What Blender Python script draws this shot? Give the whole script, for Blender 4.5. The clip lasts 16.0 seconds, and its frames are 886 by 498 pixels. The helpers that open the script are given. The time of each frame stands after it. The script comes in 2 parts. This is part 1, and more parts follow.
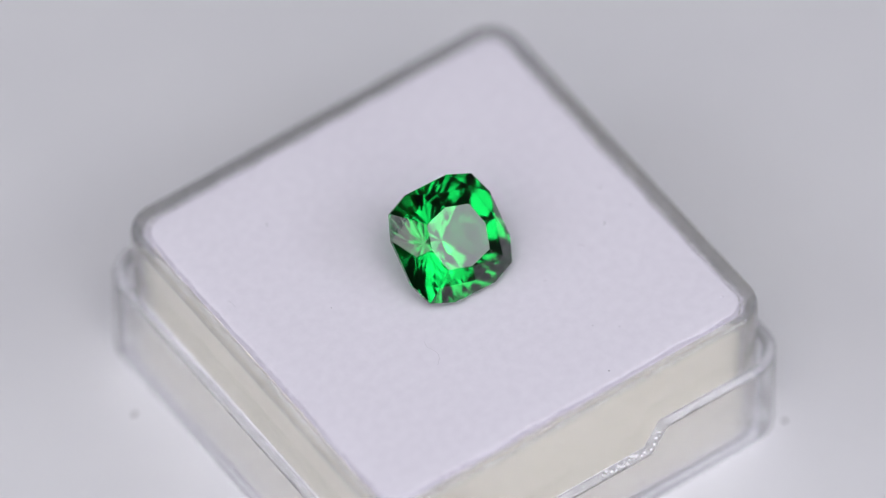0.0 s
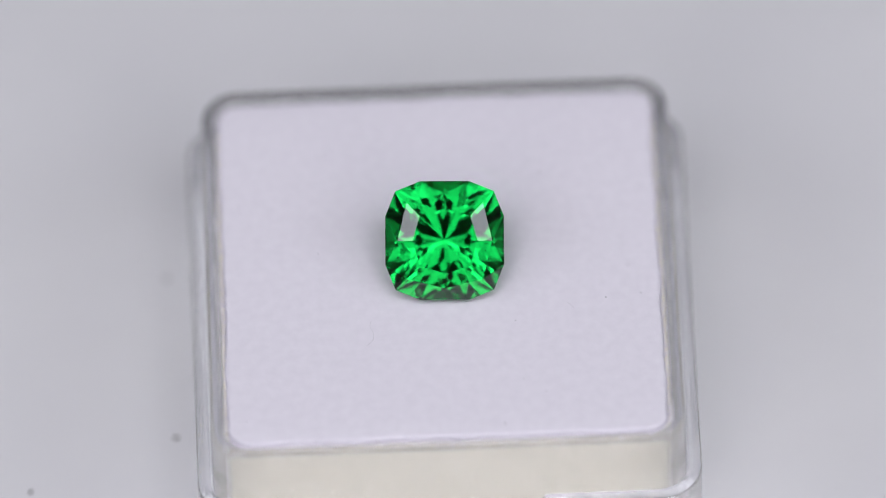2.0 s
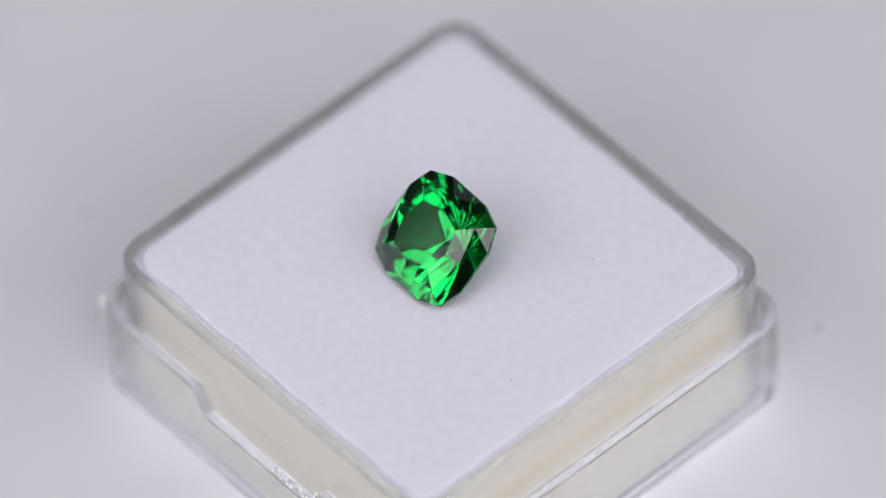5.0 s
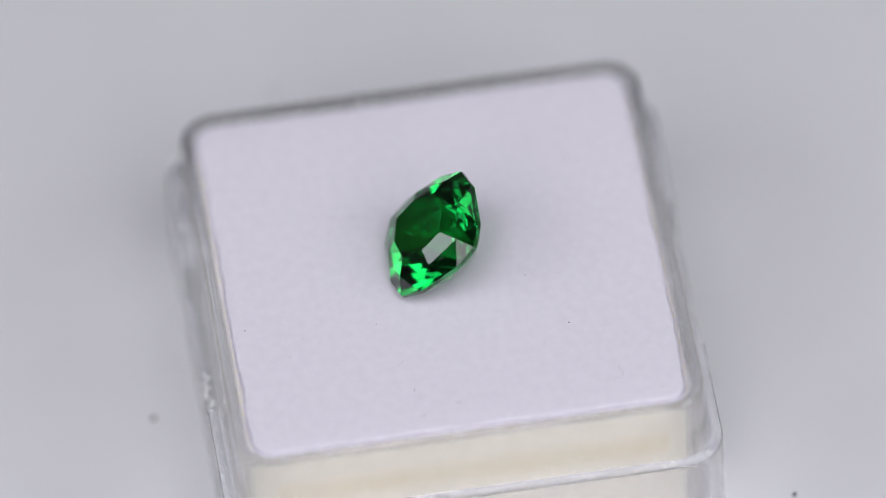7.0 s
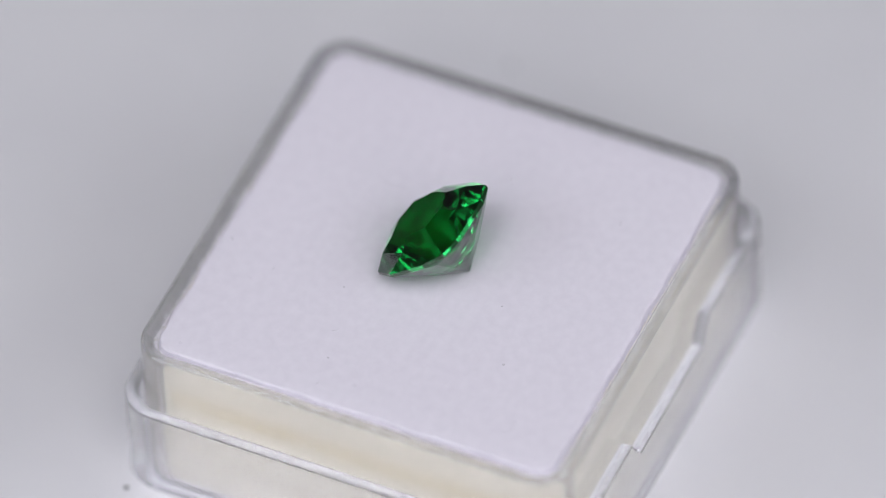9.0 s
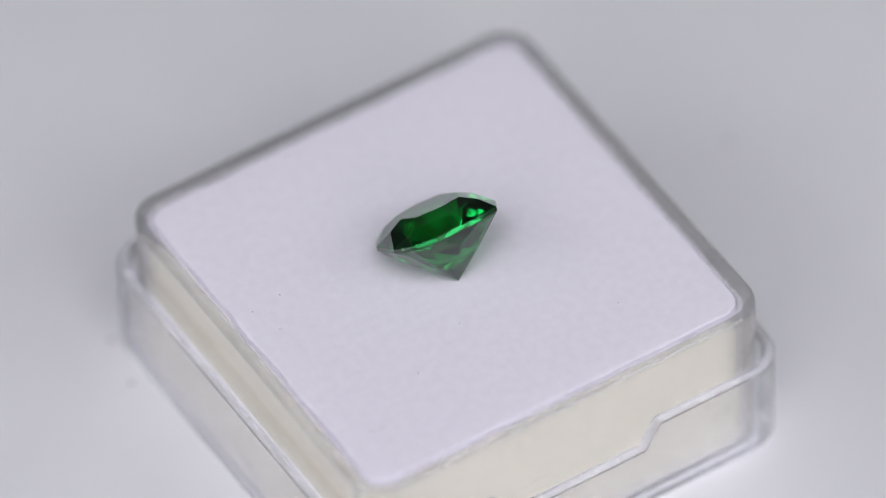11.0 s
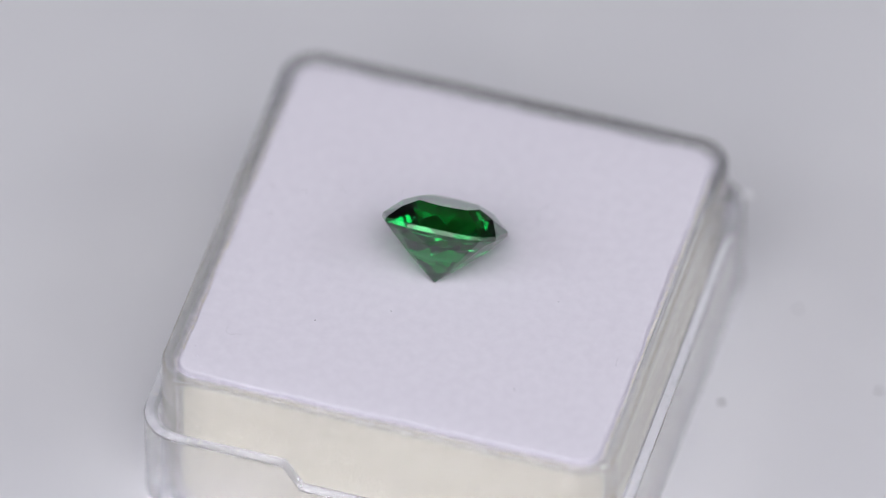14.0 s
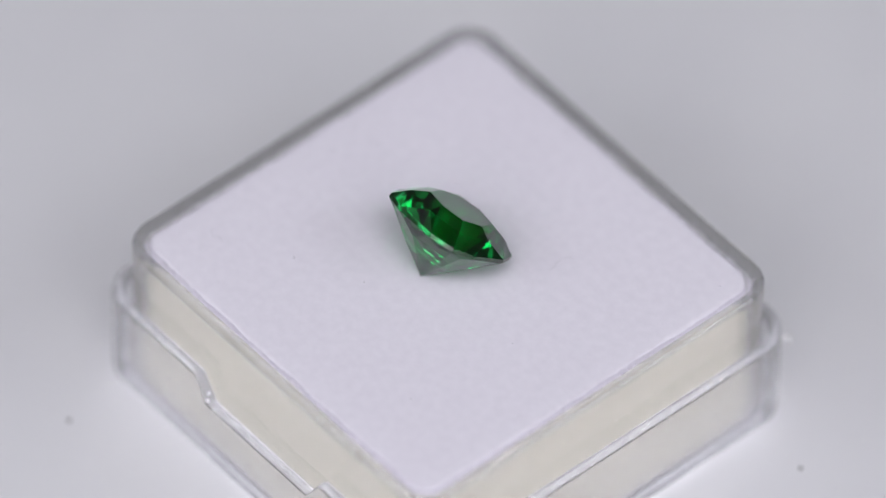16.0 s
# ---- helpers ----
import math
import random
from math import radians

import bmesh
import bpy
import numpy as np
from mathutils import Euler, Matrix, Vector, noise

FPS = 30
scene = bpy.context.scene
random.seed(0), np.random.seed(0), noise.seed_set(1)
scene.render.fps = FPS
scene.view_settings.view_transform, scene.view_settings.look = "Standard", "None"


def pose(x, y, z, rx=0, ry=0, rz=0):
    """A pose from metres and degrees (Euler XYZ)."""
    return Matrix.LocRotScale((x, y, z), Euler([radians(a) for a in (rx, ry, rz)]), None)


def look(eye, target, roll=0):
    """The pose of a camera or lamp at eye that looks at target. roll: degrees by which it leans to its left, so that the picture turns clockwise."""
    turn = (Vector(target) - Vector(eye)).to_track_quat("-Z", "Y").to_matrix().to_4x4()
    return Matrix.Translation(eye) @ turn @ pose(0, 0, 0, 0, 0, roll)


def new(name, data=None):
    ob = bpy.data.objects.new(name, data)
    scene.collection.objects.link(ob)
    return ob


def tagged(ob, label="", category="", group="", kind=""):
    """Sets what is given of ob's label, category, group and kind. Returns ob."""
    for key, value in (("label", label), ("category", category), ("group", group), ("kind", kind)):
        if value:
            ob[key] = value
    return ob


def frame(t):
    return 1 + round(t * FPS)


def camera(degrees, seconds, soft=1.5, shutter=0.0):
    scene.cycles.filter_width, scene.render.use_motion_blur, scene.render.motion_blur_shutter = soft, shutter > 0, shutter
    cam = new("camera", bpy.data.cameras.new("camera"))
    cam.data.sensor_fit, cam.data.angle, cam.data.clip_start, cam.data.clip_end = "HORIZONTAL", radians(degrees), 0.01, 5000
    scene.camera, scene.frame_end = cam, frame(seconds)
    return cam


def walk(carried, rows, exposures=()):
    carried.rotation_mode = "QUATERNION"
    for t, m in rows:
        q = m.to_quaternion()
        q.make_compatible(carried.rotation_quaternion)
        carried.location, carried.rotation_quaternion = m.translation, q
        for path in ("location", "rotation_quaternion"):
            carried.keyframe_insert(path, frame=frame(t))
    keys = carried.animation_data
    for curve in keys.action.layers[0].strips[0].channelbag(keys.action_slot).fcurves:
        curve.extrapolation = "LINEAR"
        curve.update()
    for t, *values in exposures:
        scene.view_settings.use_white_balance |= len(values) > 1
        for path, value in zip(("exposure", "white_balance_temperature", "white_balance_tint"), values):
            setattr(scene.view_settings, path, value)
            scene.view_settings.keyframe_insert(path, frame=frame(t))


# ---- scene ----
cam = camera(4.0, 16.0, soft=0.55)

MM = 0.001
TOP = 0.0343                       # height of the box's rim above the table

# ---- camera: stands still, long lens ----
cam_pose = look((0, -0.52594, TOP + 0.61775), (-0.0000239, 0, TOP + 0.61775 - 0.52594 * math.tan(radians(49.5364))), -0.941)


def set_camera():
    cam.data.dof.use_dof = True
    cam.data.dof.focus_distance = 0.8078
    cam.data.dof.aperture_fstop = 11
    walk(cam, [(0, cam_pose), (16.0, cam_pose)])


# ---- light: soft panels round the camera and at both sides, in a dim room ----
world = bpy.data.worlds.new("room_light")
world.use_nodes = True
world.node_tree.nodes["Background"].inputs[0].default_value = (0.75, 0.82, 1.0, 1)
world.node_tree.nodes["Background"].inputs[1].default_value = 0.22
scene.world = world
scene.view_settings.exposure = -0.92


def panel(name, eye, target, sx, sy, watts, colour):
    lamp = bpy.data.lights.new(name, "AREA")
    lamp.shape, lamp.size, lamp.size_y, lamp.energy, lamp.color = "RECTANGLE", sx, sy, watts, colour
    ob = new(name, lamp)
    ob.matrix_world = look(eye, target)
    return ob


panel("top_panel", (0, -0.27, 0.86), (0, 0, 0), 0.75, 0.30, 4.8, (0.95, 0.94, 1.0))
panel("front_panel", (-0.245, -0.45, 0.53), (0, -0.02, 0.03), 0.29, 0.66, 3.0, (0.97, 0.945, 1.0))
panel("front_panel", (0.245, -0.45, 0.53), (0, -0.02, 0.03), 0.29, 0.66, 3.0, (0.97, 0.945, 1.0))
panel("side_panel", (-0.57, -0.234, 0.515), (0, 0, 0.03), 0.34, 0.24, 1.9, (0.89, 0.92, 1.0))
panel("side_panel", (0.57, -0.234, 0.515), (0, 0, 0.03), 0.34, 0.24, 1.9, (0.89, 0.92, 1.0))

# added weak bluish fill from behind; no lamp is known to hang there
panel("rear_fill", (0, 1.3, 1.7), (0, 0, 0.03), 0.9, 0.8, 1.1, (0.84, 0.9, 1.0))


# ---- materials ----
def material(name, colour, rough=0.5, **more):
    m = bpy.data.materials.new(name)
    m.use_nodes = True
    b = m.node_tree.nodes["Principled BSDF"]
    b.inputs["Base Color"].default_value = (*colour, 1)
    b.inputs["Roughness"].default_value = rough
    for key, value in more.items():
        b.inputs[key.replace("_", " ")].default_value = value
    return m


def grain(m, low, high, scale, detail=6, bump=0.0, bump_scale=None, depth=0.0001):
    """Mottled colour between low and high, and fine relief."""
    n, link = m.node_tree.nodes, m.node_tree.links.new
    b = n["Principled BSDF"]
    co = n.new("ShaderNodeTexCoord")
    no = n.new("ShaderNodeTexNoise")
    no.inputs["Scale"].default_value, no.inputs["Detail"].default_value = scale, detail
    link(co.outputs["Object"], no.inputs["Vector"])
    ramp = n.new("ShaderNodeValToRGB")
    ramp.color_ramp.elements[0].position, ramp.color_ramp.elements[1].position = 0.3, 0.7
    ramp.color_ramp.elements[0].color, ramp.color_ramp.elements[1].color = (*low, 1), (*high, 1)
    link(no.outputs["Fac"], ramp.inputs["Fac"])
    link(ramp.outputs["Color"], b.inputs["Base Color"])
    if bump:
        n2 = n.new("ShaderNodeTexNoise")
        n2.inputs["Scale"].default_value, n2.inputs["Detail"].default_value = bump_scale or scale * 4, 8
        link(co.outputs["Object"], n2.inputs["Vector"])
        bp = n.new("ShaderNodeBump")
        bp.inputs["Strength"].default_value, bp.inputs["Distance"].default_value = bump, depth
        link(n2.outputs["Fac"], bp.inputs["Height"])
        link(bp.outputs["Normal"], b.inputs["Normal"])
    return m


FELT = grain(material("white_flocking", (0.8, 0.78, 0.83), 1.0, Sheen_Weight=0.05), (0.70, 0.675, 0.745), (0.74, 0.715, 0.785), 1500, 10, 0.2, 5000, 0.00006)
FOAM = grain(material("cream_foam", (0.7, 0.68, 0.56), 0.95), (0.73, 0.70, 0.57), (0.83, 0.80, 0.67), 1500, 8, 0.45, 4000, 0.0002)


def stained(m, tint, height, width):
    """A soft, broken tan streak along one side of the foam at that height."""
    n, link = m.node_tree.nodes, m.node_tree.links.new
    b = n["Principled BSDF"]
    base = b.inputs["Base Color"].links[0].from_socket
    co, sep, no = n.new("ShaderNodeTexCoord"), n.new("ShaderNodeSeparateXYZ"), n.new("ShaderNodeTexNoise")
    link(co.outputs["Object"], sep.inputs[0])
    link(co.outputs["Object"], no.inputs["Vector"])
    no.inputs["Scale"].default_value = 260
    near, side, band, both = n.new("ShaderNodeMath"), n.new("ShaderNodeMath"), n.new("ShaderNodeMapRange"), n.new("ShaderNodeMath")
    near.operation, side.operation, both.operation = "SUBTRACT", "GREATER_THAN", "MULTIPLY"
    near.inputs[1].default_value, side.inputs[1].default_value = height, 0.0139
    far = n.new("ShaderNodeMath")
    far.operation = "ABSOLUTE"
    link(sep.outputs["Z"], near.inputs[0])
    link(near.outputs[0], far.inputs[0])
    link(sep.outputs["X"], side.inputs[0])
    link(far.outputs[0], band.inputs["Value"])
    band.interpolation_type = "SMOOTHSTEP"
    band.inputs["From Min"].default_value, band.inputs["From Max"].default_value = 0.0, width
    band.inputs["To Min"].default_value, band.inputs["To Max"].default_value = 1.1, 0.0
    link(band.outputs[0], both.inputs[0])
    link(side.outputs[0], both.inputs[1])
    patchy, mix = n.new("ShaderNodeMath"), n.new("ShaderNodeMix")
    patchy.operation = "MULTIPLY"
    link(both.outputs[0], patchy.inputs[0])
    link(no.outputs["Fac"], patchy.inputs[1])
    mix.data_type = "RGBA"
    link(patchy.outputs[0], mix.inputs["Factor"])
    link(base, mix.inputs["A"])
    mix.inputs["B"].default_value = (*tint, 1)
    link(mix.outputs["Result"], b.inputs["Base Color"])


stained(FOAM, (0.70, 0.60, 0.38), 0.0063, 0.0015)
PLASTIC = material("clear_polystyrene", (0.97, 0.97, 0.985), 0.02, Transmission_Weight=1.0, IOR=1.5)


def hazed(m, clear, haze):
    """Clear moulded plastic: part passes straight through, part is scattered by haze and fine scratches."""
    n, link = m.node_tree.nodes, m.node_tree.links.new
    out, glass = n["Material Output"], n["Principled BSDF"]
    see, dim, m1, m2 = n.new("ShaderNodeBsdfTransparent"), n.new("ShaderNodeBsdfTranslucent"), n.new("ShaderNodeMixShader"), n.new("ShaderNodeMixShader")
    dim.inputs["Color"].default_value = (0.85, 0.84, 0.92, 1)
    m1.inputs[0].default_value, m2.inputs[0].default_value = clear, haze
    link(glass.outputs[0], m1.inputs[1])
    link(see.outputs[0], m1.inputs[2])
    link(m1.outputs[0], m2.inputs[1])
    link(dim.outputs[0], m2.inputs[2])
    link(m2.outputs[0], out.inputs["Surface"])


hazed(PLASTIC, 0.2, 0.045)
RIM_PLASTIC = material("hazy_polystyrene", (0.97, 0.97, 0.985), 0.03, Transmission_Weight=1.0, IOR=1.5)
hazed(RIM_PLASTIC, 0.38, 0.06)
LIP_PLASTIC = grain(material("frosted_edge", (0.93, 0.93, 0.96), 0.2, Transmission_Weight=0.85, IOR=1.5), (0.86, 0.86, 0.89), (0.96, 0.96, 0.98), 900, 6, 0.4, 3000, 0.0001)
GEM = material("green_gem", (0.002, 0.32, 0.046), 0.0, Transmission_Weight=1.0, IOR=1.74)
# girdle: glare of its polished facets is put into a paler colour
GIRDLE = material("glare_tinted_gem", (0.16, 0.48, 0.20), 0.12, Transmission_Weight=0.92, IOR=1.74)
PLATTER = grain(material("white_matt_plastic", (0.6, 0.6, 0.62), 0.6), (0.63, 0.63, 0.655), (0.67, 0.67, 0.69), 60, 6, 0.15, 3000, 0.00005)
TABLE = grain(material("dark_bench_top", (0.04, 0.04, 0.04), 0.7), (0.03, 0.03, 0.032), (0.05, 0.05, 0.052), 8, 6, 0.1, 200, 0.0005)
ROOM = grain(material("room_paint", (0.5, 0.5, 0.5), 0.9), (0.65, 0.65, 0.66), (0.71, 0.71, 0.71), 3, 4)
CHIP = material("chipped_plastic", (0.88, 0.88, 0.90), 0.4, Transmission_Weight=0.25, IOR=1.5)
DUST = material("dark_dust", (0.06, 0.055, 0.06), 0.9)
PIT = material("foam_pore", (0.42, 0.39, 0.29), 0.95)
LINT = material("grey_lint", (0.42, 0.41, 0.44), 0.9)


# ---- building ----
def mesh_of(name, bm, mat, smooth=False):
    me = bpy.data.meshes.new(name)
    bmesh.ops.recalc_face_normals(bm, faces=bm.faces)
    bm.to_mesh(me)
    bm.free()
    me.materials.append(mat)
    for p in me.polygons:
        p.use_smooth = smooth
    if smooth:
        me.set_sharp_from_angle(angle=radians(32))
    return me


def part(name, bm, mat, parent, label="", smooth=False):
    ob = new(name, mesh_of(name, bm, mat, smooth))
    ob.parent = parent
    return tagged(ob, label)


def outline(half, r, n=10, marks=()):
    """A rounded square, counter-clockwise, with extra points at x = +-marks on the two y sides."""
    pts, h = [], half - r
    for k, (sx, sy) in enumerate(((1, 1), (-1, 1), (-1, -1), (1, -1))):
        for i in range(n + 1):
            a = (k + i / n) * math.pi / 2
            pts.append((sx * h + r * math.cos(a), sy * h + r * math.sin(a)))
        if k == 0:
            pts += [(x, half) for x in sorted({s * m for m in marks for s in (1, -1)}, reverse=True)]
        if k == 2:
            pts += [(x, -half) for x in sorted({s * m for m in marks for s in (1, -1)})]
    return pts


def lofted(rows, marks=(), lower=None, cap=True, n=14):
    """Rounded-square rows (half, r, z) in mm joined into one skin; lower(x, y, i) moves a point down."""
    bm, loops = bmesh.new(), []
    for i, (half, r, z) in enumerate(rows):
        loops.append([bm.verts.new((x * MM, y * MM, (z - (lower(x, y, i) if lower else 0)) * MM)) for x, y in outline(half, r, n, marks)])
    for a, b in zip(loops, loops[1:] if cap else loops[1:] + loops[:1]):
        for j in range(len(a)):
            k = (j + 1) % len(a)
            bm.faces.new((a[j], a[k], b[k], b[j]))
    if cap:
        bm.faces.new(loops[0])
        bm.faces.new(loops[-1])
    return bm


TILT = Matrix.Translation((0, 0, TOP)) @ Matrix(((1, 0, -0.0082, 0), (0, 1, -0.0267, 0), (0.0082, 0.0267, 1, 0), (0, 0, 0, 1)))
q_tilt = TILT.to_quaternion().to_matrix().to_4x4()
TILT = Matrix.Translation((0, 0, TOP)) @ q_tilt
CX, CY = -0.171 * MM, -0.235 * MM
FLOOR_Z = -12.3 * MM
moving = []                                   # things on the turntable and their place on it


def rides(ob, local):
    ob.matrix_world = TILT @ local
    moving.append((ob, local))
    return ob


# ---- the setting ----
def slab(name, lo, hi, mat, kind_label):
    bm = bmesh.new()
    bmesh.ops.create_cube(bm, size=1)
    for v in bm.verts:
        for i in range(3):
            v.co[i] = lo[i] if v.co[i] < 0 else hi[i]
    ob = new(name, mesh_of(name, bm, mat))
    return tagged(ob, kind_label, kind="structure")


slab("table_surface", (-0.9, -1.2, -0.75), (0.9, 0.8, 0.0), TABLE, "dark grey matt bench under the turntable")
slab("room_floor", (-2, -2.4, -0.76), (2, 2, -0.75), ROOM, "plain grey room floor")
slab("ceiling", (-2, -2.4, 1.75), (2, 2, 1.76), ROOM, "plain grey room ceiling")
slab("wall_south", (-2, -2.42, -0.75), (2, -2.4, 1.75), ROOM, "plain grey room wall")
slab("wall_north", (-2, 2.0, -0.75), (2, 2.02, 1.75), ROOM, "plain grey room wall")
slab("wall_west", (-2.02, -2.4, -0.75), (-2, 2, 1.75), ROOM, "plain grey room wall")
slab("wall_east", (2.0, -2.4, -0.75), (2.02, 2, 1.75), ROOM, "plain grey room wall")


# ---- the turntable ----
def lathe(rows, n=96):
    bm, loops = bmesh.new(), []
    for r, z in rows:
        loops.append([bm.verts.new((r * math.cos(2 * math.pi * i / n), r * math.sin(2 * math.pi * i / n), z)) for i in range(n)])
    for a, b in zip(loops, loops[1:]):
        for j in range(n):
            k = (j + 1) % n
            bm.faces.new((a[j], a[k], b[k], b[j]))
    bm.faces.new(loops[0])
    bm.faces.new(loops[-1])
    return bm


turntable = tagged(new("turntable"), "white matt round turntable, slowly turning", "turntable")
part("base", lathe([(0.055, 0.0), (0.055, 0.014), (0.05, 0.0155), (0.014, 0.0155), (0.014, 0.0186)]), PLATTER, turntable)
platter = part("platter", lathe([(0.068, -0.0035), (0.07, -0.003), (0.07, -0.0006), (0.0694, 0)]), PLATTER, turntable)
rides(platter, Matrix.Translation((0, 0, FLOOR_Z)))


# ---- the clear box and its foam ----
def notch(x, y, i):
    if i not in LIP or abs(y) < 14:
        return 0
    a = abs(x)
    return 1.95 if a < 4.95 else (0 if a > 6.0 else 1.95 * (6.05 - a) / 1.1)


LIP = (4, 5, 6, 7, 8, 9)
lid_rows = [(15.1, 1.9, -12.3), (15.75, 2.5, -12.1), (16.05, 2.7, -11.6), (16.05, 2.7, -11.4),
            (16.05, 2.7, -4.9), (16.05, 2.7, -4.72), (15.97, 2.62, -4.62), (15.5, 2.3, -4.62), (15.2, 2.05, -4.8), (15.2, 2.05, -4.98),
            (15.16, 2.0, -11.6), (15.16, 1.95, -11.9)]


def clear_lid():
    ob = tagged(new("plastic_box"), "clear polystyrene outer box, finger notches in two sides", "plastic box")
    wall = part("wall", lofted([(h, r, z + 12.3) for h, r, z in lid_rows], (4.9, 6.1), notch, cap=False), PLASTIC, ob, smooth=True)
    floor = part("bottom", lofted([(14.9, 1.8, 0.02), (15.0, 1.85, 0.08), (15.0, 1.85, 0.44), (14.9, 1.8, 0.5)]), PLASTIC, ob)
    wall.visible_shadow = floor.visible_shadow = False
    wall.data.materials.append(LIP_PLASTIC)
    for p in wall.data.polygons:
        flank = p.normal.z > 0.4 and abs(p.normal.x) > 0.3 and abs(p.center.y) > 14 * MM and abs(p.center.x) < 7 * MM
        if p.center.z > 5.2 * MM and (p.normal.z > 0.95 or flank):
            p.material_index = 1
    rnd = random.Random(11)
    shards = [(1.4 + i * 0.29, -15.72 + rnd.uniform(-0.2, 0.2), 5.76, rnd.uniform(0.07, 0.16)) for i in range(12)]
    shards += [(5.0 + i * 0.22, -15.75 + rnd.uniform(-0.15, 0.15), 5.9 + i * 0.4, rnd.uniform(0.06, 0.11)) for i in range(4)]
    for x, y, z, r in shards + [(-15.75, -15.2, 7.45, 0.3), (-15.5, -15.5, 7.2, 0.24), (5.2, 15.6, 6.2, 0.14), (5.0, 15.85, 5.95, 0.12)]:
        bm = bmesh.new()
        bmesh.ops.create_icosphere(bm, subdivisions=1, radius=r)
        for v in bm.verts:
            v.co = Vector((x, y, z)) + Vector((v.co.x * 1.5, v.co.y * 1.2, v.co.z * 0.55)) * rnd.uniform(0.35, 1.25)
            v.co *= MM
        part("chip", bm, CHIP, ob, "frosted chipped plastic")
    for i in range(7):
        x, bm = 1.5 + i * 0.5 + rnd.uniform(-0.15, 0.15), bmesh.new()
        root = Vector((x, -15.5 - rnd.uniform(0, 0.2), 5.79)) * MM
        thorn(bm, root, root + Vector((rnd.uniform(0.15, 0.4), rnd.uniform(-0.4, -0.15), 0.03)) * MM, 0.022 * MM)
        part("crack", bm, DUST, ob, "dark hairline crack")
    for k in range(18):
        side = -1 if k % 2 else 1
        y, z, h = rnd.uniform(-13, -6) if k < 12 else rnd.uniform(3, 12), rnd.uniform(5.2, 7.3), rnd.uniform(0.05, 0.16)
        bm = bmesh.new()
        bmesh.ops.create_icosphere(bm, subdivisions=1, radius=1)
        for v in bm.verts:
            v.co = Vector((side * 16.055 + v.co.x * 0.012, y + v.co.y * 0.03, z + v.co.z * h)) * MM
        part("scuff", bm, DUST, ob, "dark scuff mark")
    bm = bmesh.new()
    for _ in range(90):
        k, u = rnd.randrange(4), rnd.choice((-1, 1)) * rnd.uniform(6.6, 13.2)
        if k < 2 and rnd.random() < 0.4:
            continue
        along, wide = rnd.uniform(0.008, 0.03), rnd.uniform(0.04, 0.2) * rnd.random() + 0.02
        off = rnd.uniform(15.55, 15.85)
        c, d = ((0, 1), (0, -1), (1, 0), (-1, 0))[k]
        pts = []
        for p, q in ((-along, -wide), (along, -wide * 0.7), (along * 1.4, wide), (-along * 0.6, wide * 0.8)):
            out, side = min(off + q, 15.95), u + p
            pts.append(bm.verts.new((Vector((c * out + abs(d) * side, d * out + abs(c) * side, 7.684))) * MM))
        tip = bm.verts.new((sum((v.co for v in pts), Vector()) / 4) + Vector((0, 0, 0.012 * MM)))
        for i in range(4):
            bm.faces.new((pts[i], pts[(i + 1) % 4], tip))
    tagged(part("lip_nicks", bm, PIT, ob, "fine dark nicks across the moulded lip"), kind="stuff")
    return ob


tray_rows = [(14.4, 1.9, -11.75), (14.85, 2.2, -11.55), (15.06, 2.4, -11.1), (15.06, 2.4, -10.9), (15.06, 2.4, -0.6), (15.06, 2.4, -0.42), (15.0, 2.33, -0.14),
             (14.84, 2.15, 0.0), (14.5, 1.8, 0.0), (14.3, 1.62, -0.12), (14.2, 1.55, -0.4), (14.2, 1.55, -0.6), (14.2, 1.55, -11.1), (14.2, 1.55, -11.4)]


def clear_tray():
    ob = tagged(new("gem_box"), "clear polystyrene square gem box with rounded rim", "gem box")
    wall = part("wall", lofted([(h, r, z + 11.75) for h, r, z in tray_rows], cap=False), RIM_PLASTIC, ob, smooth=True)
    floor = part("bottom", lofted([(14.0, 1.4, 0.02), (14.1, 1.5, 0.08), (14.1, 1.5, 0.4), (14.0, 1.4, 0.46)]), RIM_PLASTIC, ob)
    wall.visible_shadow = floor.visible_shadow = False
    return ob


def thorn(bm, root, tip, r):
    """A fine tapered hair."""
    axis = (tip - root).normalized()
    side = axis.orthogonal().normalized()
    other = axis.cross(side)
    foot = [bm.verts.new(root + (side * math.cos(a) + other * math.sin(a)) * r) for a in (0, 2.09, 4.19)]
    top = bm.verts.new(tip)
    for i in range(3):
        bm.faces.new((foot[i], foot[(i + 1) % 3], top))


def fuzz():
    bm, rnd = bmesh.new(), random.Random(4)
    for _ in range(5200):
        k = rnd.randrange(4)
        u = rnd.uniform(-13.9, 13.9)
        v = 14.05 - abs(rnd.gauss(0, 0.18))
        if abs(u) > 12.9:
            v -= (abs(u) - 12.9) ** 2 * 0.55
        x, y = ((u, v), (u, -v), (v, u), (-v, u))[k]
        out = Vector(((0, 1, 0), (0, -1, 0), (1, 0, 0), (-1, 0, 0))[k])
        length = rnd.uniform(0.12, 0.45)
        if math.sin(u * 1.7 + k * 2.1) + math.sin(u * 0.6 + k) > 0.9:
            length *= 1.5
        way = (out * rnd.uniform(0.3, 1.0) + Vector((rnd.gauss(0, 0.4), rnd.gauss(0, 0.4), rnd.uniform(-0.1, 0.6)))).normalized()
        root = Vector((x, y, rnd.uniform(9.3, 9.85)))
        thorn(bm, root * MM, (root + way * length) * MM, rnd.uniform(0.012, 0.022) * MM)
    return bm


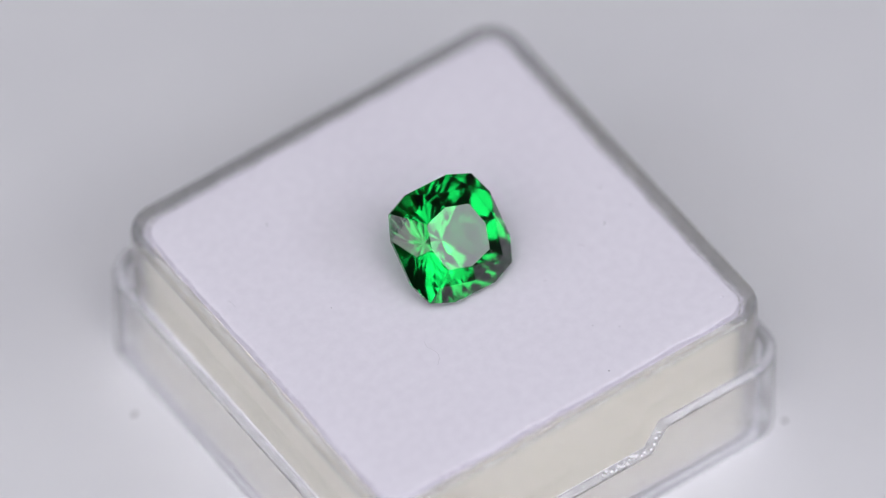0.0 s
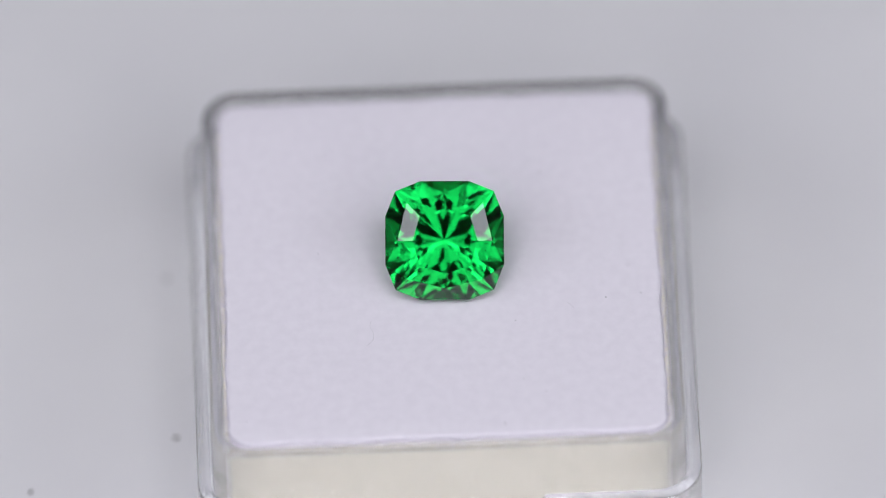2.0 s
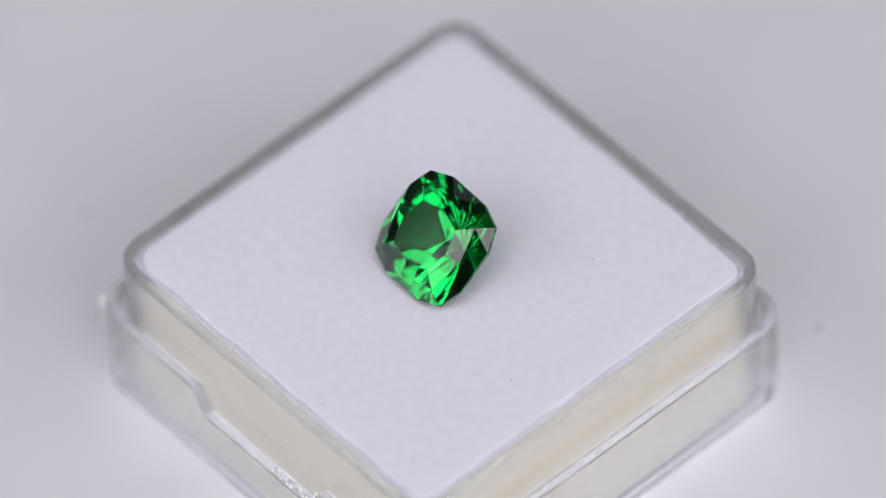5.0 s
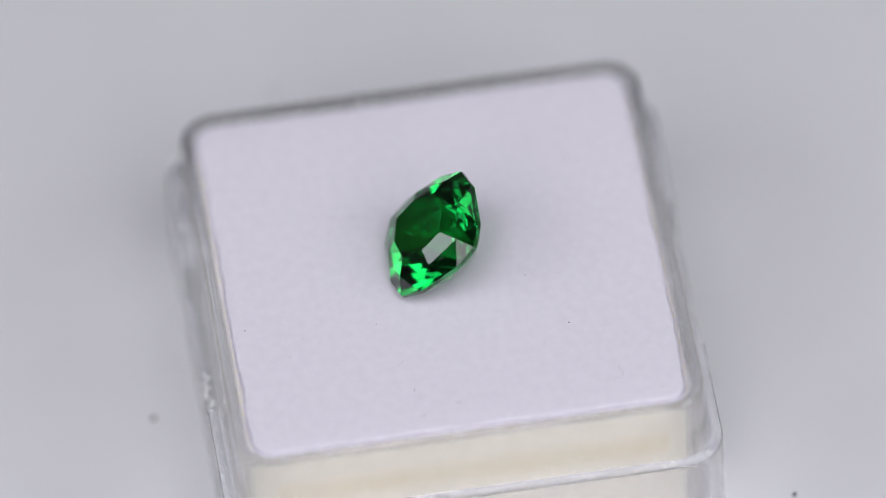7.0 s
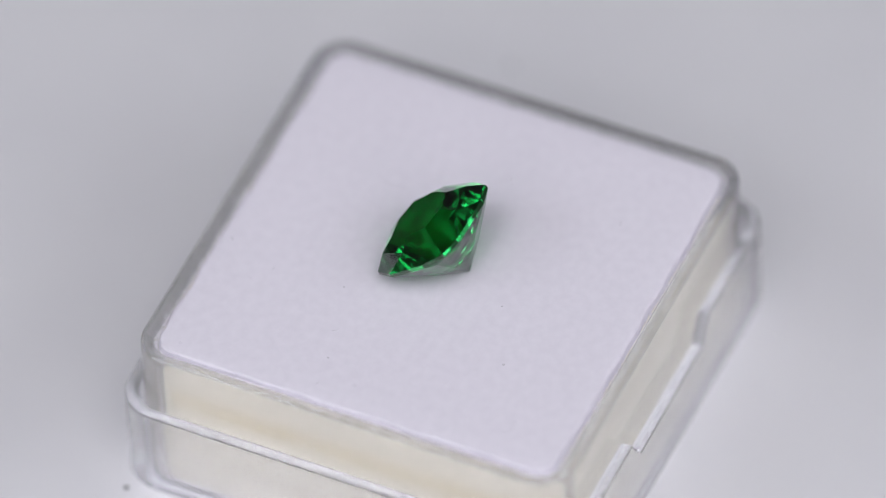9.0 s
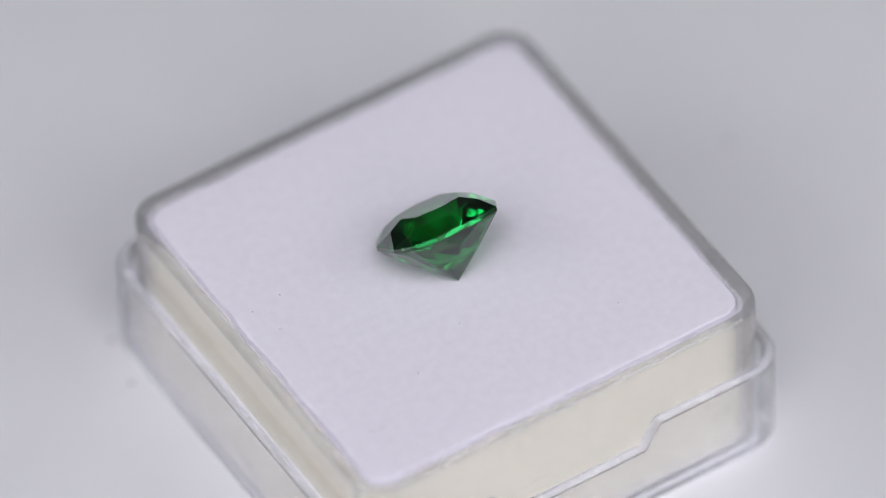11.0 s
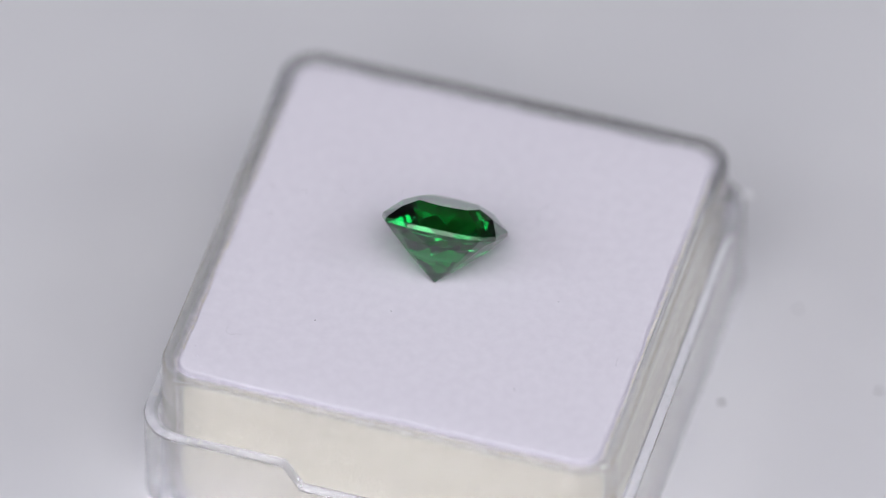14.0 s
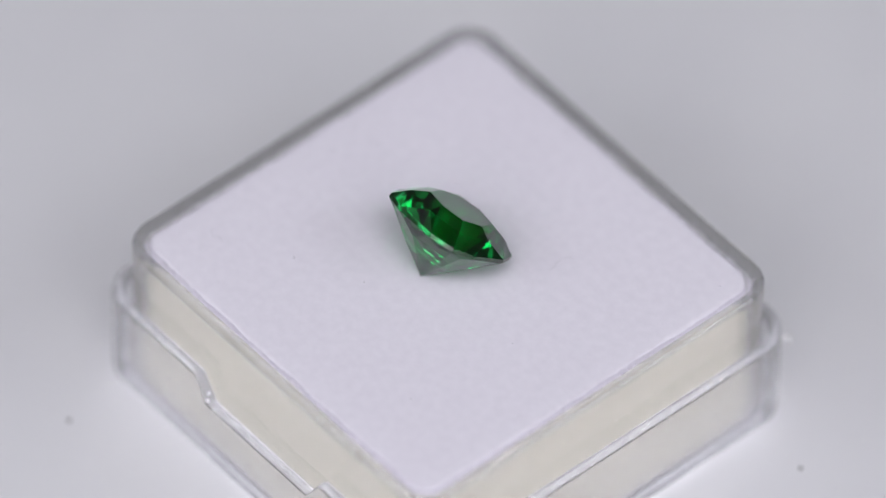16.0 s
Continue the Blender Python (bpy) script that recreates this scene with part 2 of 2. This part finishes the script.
def felt():
    """The flocked sheet: a rounded square with a ragged edge and a soft shoulder."""
    bm, loops = bmesh.new(), []
    pts = []
    for half in (14.0,):
        h, r = half - 1.5, 1.5
        for k, (sx, sy) in enumerate(((1, 1), (-1, 1), (-1, -1), (1, -1))):
            for i in range(24):
                a = (k + i / 24) * math.pi / 2
                pts.append((sx * h + r * math.cos(a), sy * h + r * math.sin(a), math.cos(a), math.sin(a)))
            a = (k + 1) * math.pi / 2
            x0, y0 = sx * h + r * math.cos(a), sy * h + r * math.sin(a)
            x1, y1 = x0 - math.sin(a) * 2 * h, y0 + math.cos(a) * 2 * h
            for i in range(150):
                f = i / 150
                pts.append((x0 + (x1 - x0) * f, y0 + (y1 - y0) * f, math.cos(a), math.sin(a)))
    for inset, z, rough in ((0.06, 9.3, 0.3), (0.0, 9.4, 0.7), (0.03, 9.66, 1), (0.07, 9.88, 1), (0.16, 9.955, 0.9), (0.4, 9.99, 0.6), (1.5, 10.0, 0)):
        loop = []
        for x, y, nx, ny in pts:
            w = noise.noise(Vector((x * 0.45, y * 0.45, 3))) * 0.15 + noise.noise(Vector((x * 2.2, y * 2.2, 7))) * 0.06 - 0.05
            d = min(-inset + w * rough, 0.1)
            loop.append(bm.verts.new(((x + nx * d) * MM, (y + ny * d) * MM, (z + 0.02 * rough * noise.noise(Vector((x * 3, y * 3, z)))) * MM)))
        loops.append(loop)
    for a, b in zip(loops, loops[1:]):
        for j in range(len(a)):
            k = (j + 1) % len(a)
            bm.faces.new((a[j], a[k], b[k], b[j]))
    for loop, z in ((loops[0], 9.3), (loops[-1], 10.0)):
        mid = bm.verts.new((0, 0, z * MM))
        for j in range(len(loop)):
            bm.faces.new((loop[j], loop[(j + 1) % len(loop)], mid))
    return bm


def pits(seed=5, count=620, size=0.05):
    """Little uneven lumps scattered in drifts over the four sides of the foam."""
    bm, rnd = bmesh.new(), random.Random(seed)
    while count:
        k, u, z = rnd.randrange(4), rnd.uniform(-12.4, 12.4), rnd.uniform(-0.6, 8.9)
        if noise.noise(Vector((u * 0.22 + k * 9, z * 0.35, 1.5))) + rnd.uniform(-0.35, 0.25) < 0.05:
            continue
        count -= 1
        c, d = ((0, 1), (0, -1), (1, 0), (-1, 0))[k]
        mid = Vector((c * 14.13 + abs(d) * u, d * 14.13 + abs(c) * u, z))
        r = size * rnd.uniform(0.5, 1.3)
        tops = [mid + Vector((abs(d) * x, abs(c) * x, y)) * r * rnd.uniform(0.6, 1.3) for x, y in ((1, 0.2), (0.3, 1), (-0.9, 0.5), (-0.6, -0.8), (0.6, -0.9))]
        ring = [bm.verts.new(p * MM) for p in tops]
        peak = bm.verts.new((mid + Vector((c, d, 0)) * r * 0.35) * MM)
        for i in range(5):
            bm.faces.new((ring[i], ring[(i + 1) % 5], peak))
    return bm


def foam_insert():
    ob = tagged(new("foam_insert"), "cream foam block topped with white flocked felt", "foam insert")
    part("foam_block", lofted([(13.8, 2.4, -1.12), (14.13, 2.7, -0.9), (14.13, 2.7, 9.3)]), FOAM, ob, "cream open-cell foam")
    tagged(part("foam_pits", pits(), PIT, ob, "small open pores in the cream foam"), kind="stuff")
    tagged(part("foam_grains", pits(7, 150, 0.045), FELT, ob, "pale grains on the cream foam"), kind="stuff")
    part("felt_top", felt(), FELT, ob, "white flocked top", smooth=True)
    tagged(part("flock", fuzz(), FELT, ob, "fine white flock fibres"), kind="stuff")
    return ob


spin = pose(CX, CY, 0)
rides(clear_lid(), spin @ pose(0, 0, -12.3 * MM))
rides(clear_tray(), spin @ pose(0, 0, -11.75 * MM))
rides(foam_insert(), spin @ pose(0, 0, -10.15 * MM))


# ---- the gemstone ----
def gem_solid():
    """Square cushion cut, half width 1, culet at the origin, table up: girdle polygon, crown points and cut pavilion."""
    corner, flat = 0.83, 0.41
    ring = []
    for k in range(4):
        c, d = round(math.cos(k * math.pi / 2)), round(math.sin(k * math.pi / 2))
        ring += [(x * c - y * d, x * d + y * c) for x, y in ((1.0, flat), (corner, corner), (flat, 1.0))]
    pts = [(x, y, DEPTH + z) for x, y in ring for z in (0.0, BELT)]
    for k in range(4):
        a, top = k * math.pi / 2, DEPTH + BELT
        for r, z, way in ((0.80, 0.216, 0), (0.546, CROWN, 0), (0.91, 0.208, math.pi / 4), (0.60, CROWN, math.pi / 4)):
            pts.append((r * math.cos(a + way), r * math.sin(a + way), top + z))
    pts += [(x, y, 0.0) for x, y in ring]
    bm = bmesh.new()
    for p in pts:
        bm.verts.new(p)
    bmesh.ops.convex_hull(bm, input=bm.verts)
    cuts = []
    for k in range(4):
        cuts += [(k * 90 + az, slope, 0.0) for az, slope in MAINS]
        for az, slope, far in STEEP:
            cuts.append((k * 90 + az, slope, DEPTH - slope * far))
    for az, slope, z0 in cuts:
        a = radians(az)
        no = Vector((slope * math.cos(a), slope * math.sin(a), -1)).normalized()
        geom = bm.verts[:] + bm.edges[:] + bm.faces[:]
        got = bmesh.ops.bisect_plane(bm, geom=geom, dist=1e-5, plane_co=(0, 0, z0), plane_no=no, clear_outer=True)
        edges = [e for e in got["geom_cut"] if isinstance(e, bmesh.types.BMEdge)]
        if edges:
            bmesh.ops.contextual_create(bm, geom=edges)
    bmesh.ops.remove_doubles(bm, verts=bm.verts, dist=1e-4)
    bmesh.ops.dissolve_limit(bm, angle_limit=0.004, verts=bm.verts, edges=bm.edges)
    bmesh.ops.recalc_face_normals(bm, faces=bm.faces)
    return bm


DEPTH, BELT, CROWN = 0.98, 0.075, 0.34
MAINS = ((-6, 0.870), (6, 0.870), (-20, 0.8335), (20, 0.8335), (-33, 0.80), (33, 0.80), (45, 0.789))      # azimuth and slope of the facets that meet at the culet
STEEP = ((0, 1.45, 1.0), (-22.04, 1.45, 1.0808), (22.04, 1.45, 1.0808),              # azimuth, slope and reach of those under the girdle
         (-13, 0.958, 1.0667), (13, 0.958, 1.0667), (-30, 0.913, 1.1338), (30, 0.913, 1.1338), (45, 0.895, 1.1738))
GEM_SIZE = 3.7824


def gemstone():
    ob = tagged(new("gemstone"), "faceted cushion-cut bright green gemstone lying tilted on its pavilion", "gemstone")
    bm = gem_solid()
    sorts = {"pavilion": [], "girdle": [], "crown": [], "table": []}
    for f in bm.faces:
        z = f.normal.z
        sorts["table" if z > 0.999 else "crown" if z > 0.05 else "girdle" if z > -0.05 else "pavilion"].append(f)
    for name, faces in sorts.items():
        spots, polys = {}, []
        for f in faces:
            polys.append([spots.setdefault(v.index, (len(spots), v.co * GEM_SIZE * MM))[0] for v in f.verts])
        me = bpy.data.meshes.new(name)
        me.from_pydata([co for _, co in spots.values()], [], polys)
        me.materials.append(GIRDLE if name == "girdle" else GEM)
        piece = new(name, me)
        piece.parent = ob
        if name == "girdle":
            tagged(piece, "green girdle band, mirrored light put into its paler colour")
    bm.free()
    return ob


lying = pose(0.054 * MM, 1.887 * MM, TOP - 0.07 * MM, 0, 0, 0.35) @ pose(0, 0, 0, 41.85) @ pose(0, 0, 0, 0, 0, -1.96)
rides(gemstone(), TILT.inverted() @ lying)


# ---- dust and lint ----
def speck_mesh(name, seed, flat=0.5):
    bm = bmesh.new()
    bmesh.ops.create_icosphere(bm, subdivisions=1, radius=1)
    rnd = random.Random(seed)
    for v in bm.verts:
        v.co *= rnd.uniform(0.6, 1.25)
        v.co.z = v.co.z * flat + flat * 0.9
    return mesh_of(name, bm, DUST)


def fibre_mesh(name, pts, r, mat):
    """A fine bent hair through points in mm."""
    bm, loops = bmesh.new(), []
    for i, p in enumerate(pts):
        a, b = Vector(pts[max(i - 1, 0)]), Vector(pts[min(i + 1, len(pts) - 1)])
        axis = (b - a).normalized()
        side = axis.cross(Vector((0, 0, 1))).normalized()
        up = side.cross(axis)
        loops.append([bm.verts.new((Vector(p) + (side * math.cos(k * math.pi / 2) + up * math.sin(k * math.pi / 2)) * r) * MM) for k in range(4)])
    for a, b in zip(loops, loops[1:]):
        for k in range(4):
            bm.faces.new((a[k], a[(k + 1) % 4], b[(k + 1) % 4], b[k]))
    bm.faces.new(loops[0])
    bm.faces.new(loops[-1])
    return mesh_of(name, bm, mat)


def curl(length, bend, turns, lift=0.03):
    pts, x, y, a = [], 0.0, 0.0, 0.0
    for i in range(17):
        pts.append((x, y, lift + 0.05 * math.sin(i * 0.7) ** 2))
        a += bend * (1 if i < 17 * turns else -1.2)
        x, y = x + math.cos(a) * length / 16, y + math.sin(a) * length / 16
    return pts


SPECKS = [speck_mesh("dust_speck", i) for i in range(3)]


def speck(x, y, z, r, i, label, group):
    ob = new("dust_speck", SPECKS[i % 3])
    ob.scale = (r * MM, r * MM * 0.8, r * MM * 0.7)
    tagged(ob, label, "dust", group)
    rides(ob, pose(x * MM, y * MM, z * MM, 0, 0, i * 70) @ Matrix.Diagonal((r * MM, r * MM * 0.8, r * MM * 0.7, 1)))


for i, (x, y, r) in enumerate(((1.98, 4.99, 0.05), (6.4, 7.12, 0.06), (10.25, -3.39, 0.06), (12.47, -3.12, 0.05), (4.39, -5.0, 0.035),
                               (3.43, -13.33, 0.06), (-7.44, 9.07, 0.05), (4.75, -9.74, 0.03), (6.1, -10.8, 0.03), (-8.0, 1.1, 0.035))):
    speck(x, y, -0.15, r, i, "tiny dark dust speck on white felt", "specks on the felt")
for i, (x, y, r) in enumerate(((-17.66, -3.95, 0.24), (-27.1, -7.9, 0.2), (-0.52, -19.34, 0.26), (-17.92, 9.25, 0.22), (16.0, -15.5, 0.2),
                               (13.07, 20.35, 0.2), (-20.2, -13.2, 0.18), (16.87, -11.55, 0.18))):
    speck(x, y, -12.3, r, i, "small dark grain on the white turntable", "grains on the turntable")
for i, (x, y, r) in enumerate(((15.45, 1.0, 0.07), (15.3, -4.6, 0.05), (15.55, 6.2, 0.05), (-15.85, 3.0, 0.06), (-15.6, -2.1, 0.05), (-15.7, -7.5, 0.05))):
    speck(x, y, -4.62, r, i, "dark dust speck on the clear plastic edge", "specks on the edge")

CRUMB = speck_mesh("felt_crumb", 9, 0.8)
CRUMB.materials[0] = FELT
for i, (x, y, r) in enumerate(((12.7, 12.2, 0.11), (13.0, 11.4, 0.09), (12.2, 12.9, 0.09), (12.9, 10.3, 0.07), (11.4, 13.1, 0.07), (-12.9, -12.3, 0.1), (12.8, -12.6, 0.1))):
    ob = tagged(new("felt_crumb", CRUMB), "tiny loose clump of white flock on felt", "lint", "crumbs on the felt")
    rides(ob, pose(x * MM, y * MM, -0.16 * MM, 0, 0, i * 50) @ Matrix.Diagonal((r * MM * 1.4, r * MM, r * MM * 0.7, 1)))

for x, y, turn, length, bend, turns in ((8.15, -4.15, 120, 0.55, 0.03, 1), (-5.15, -6.6, 20, 2.2, 0.16, 0.6), (-13.0, 4.6, 75, 0.8, 0.04, 1),
                                       (11.5, 9.3, 40, 1.7, 0.3, 0.6), (11.8, -0.93, 10, 0.7, 0.42, 1.0)):
    ob = tagged(new("lint_fibre", fibre_mesh("lint_fibre", curl(length, bend, turns), 0.008, LINT)), "thin curled grey lint fibre on white felt", "lint", "fibres on the felt")
    rides(ob, pose(x * MM, y * MM, -0.15 * MM, 0, 0, turn))


# ---- what moves: the platter turns clockwise, not quite evenly ----
TIMES, LAG = (0, 3, 6, 9, 12, 16), (-0.46, -0.19, 0.58, 0.48, 0.2, -0.6)


def motions():
    set_camera()
    for ob, local in moving:
        rows = []
        for i in range(65):
            t = i * 0.25
            turn = 16.5538 * t - 34.145 + np.interp(t, TIMES, LAG)
            rows.append((t, Matrix.Rotation(-radians(turn), 4, "Z") @ TILT @ local))
        walk(ob, rows)


motions()
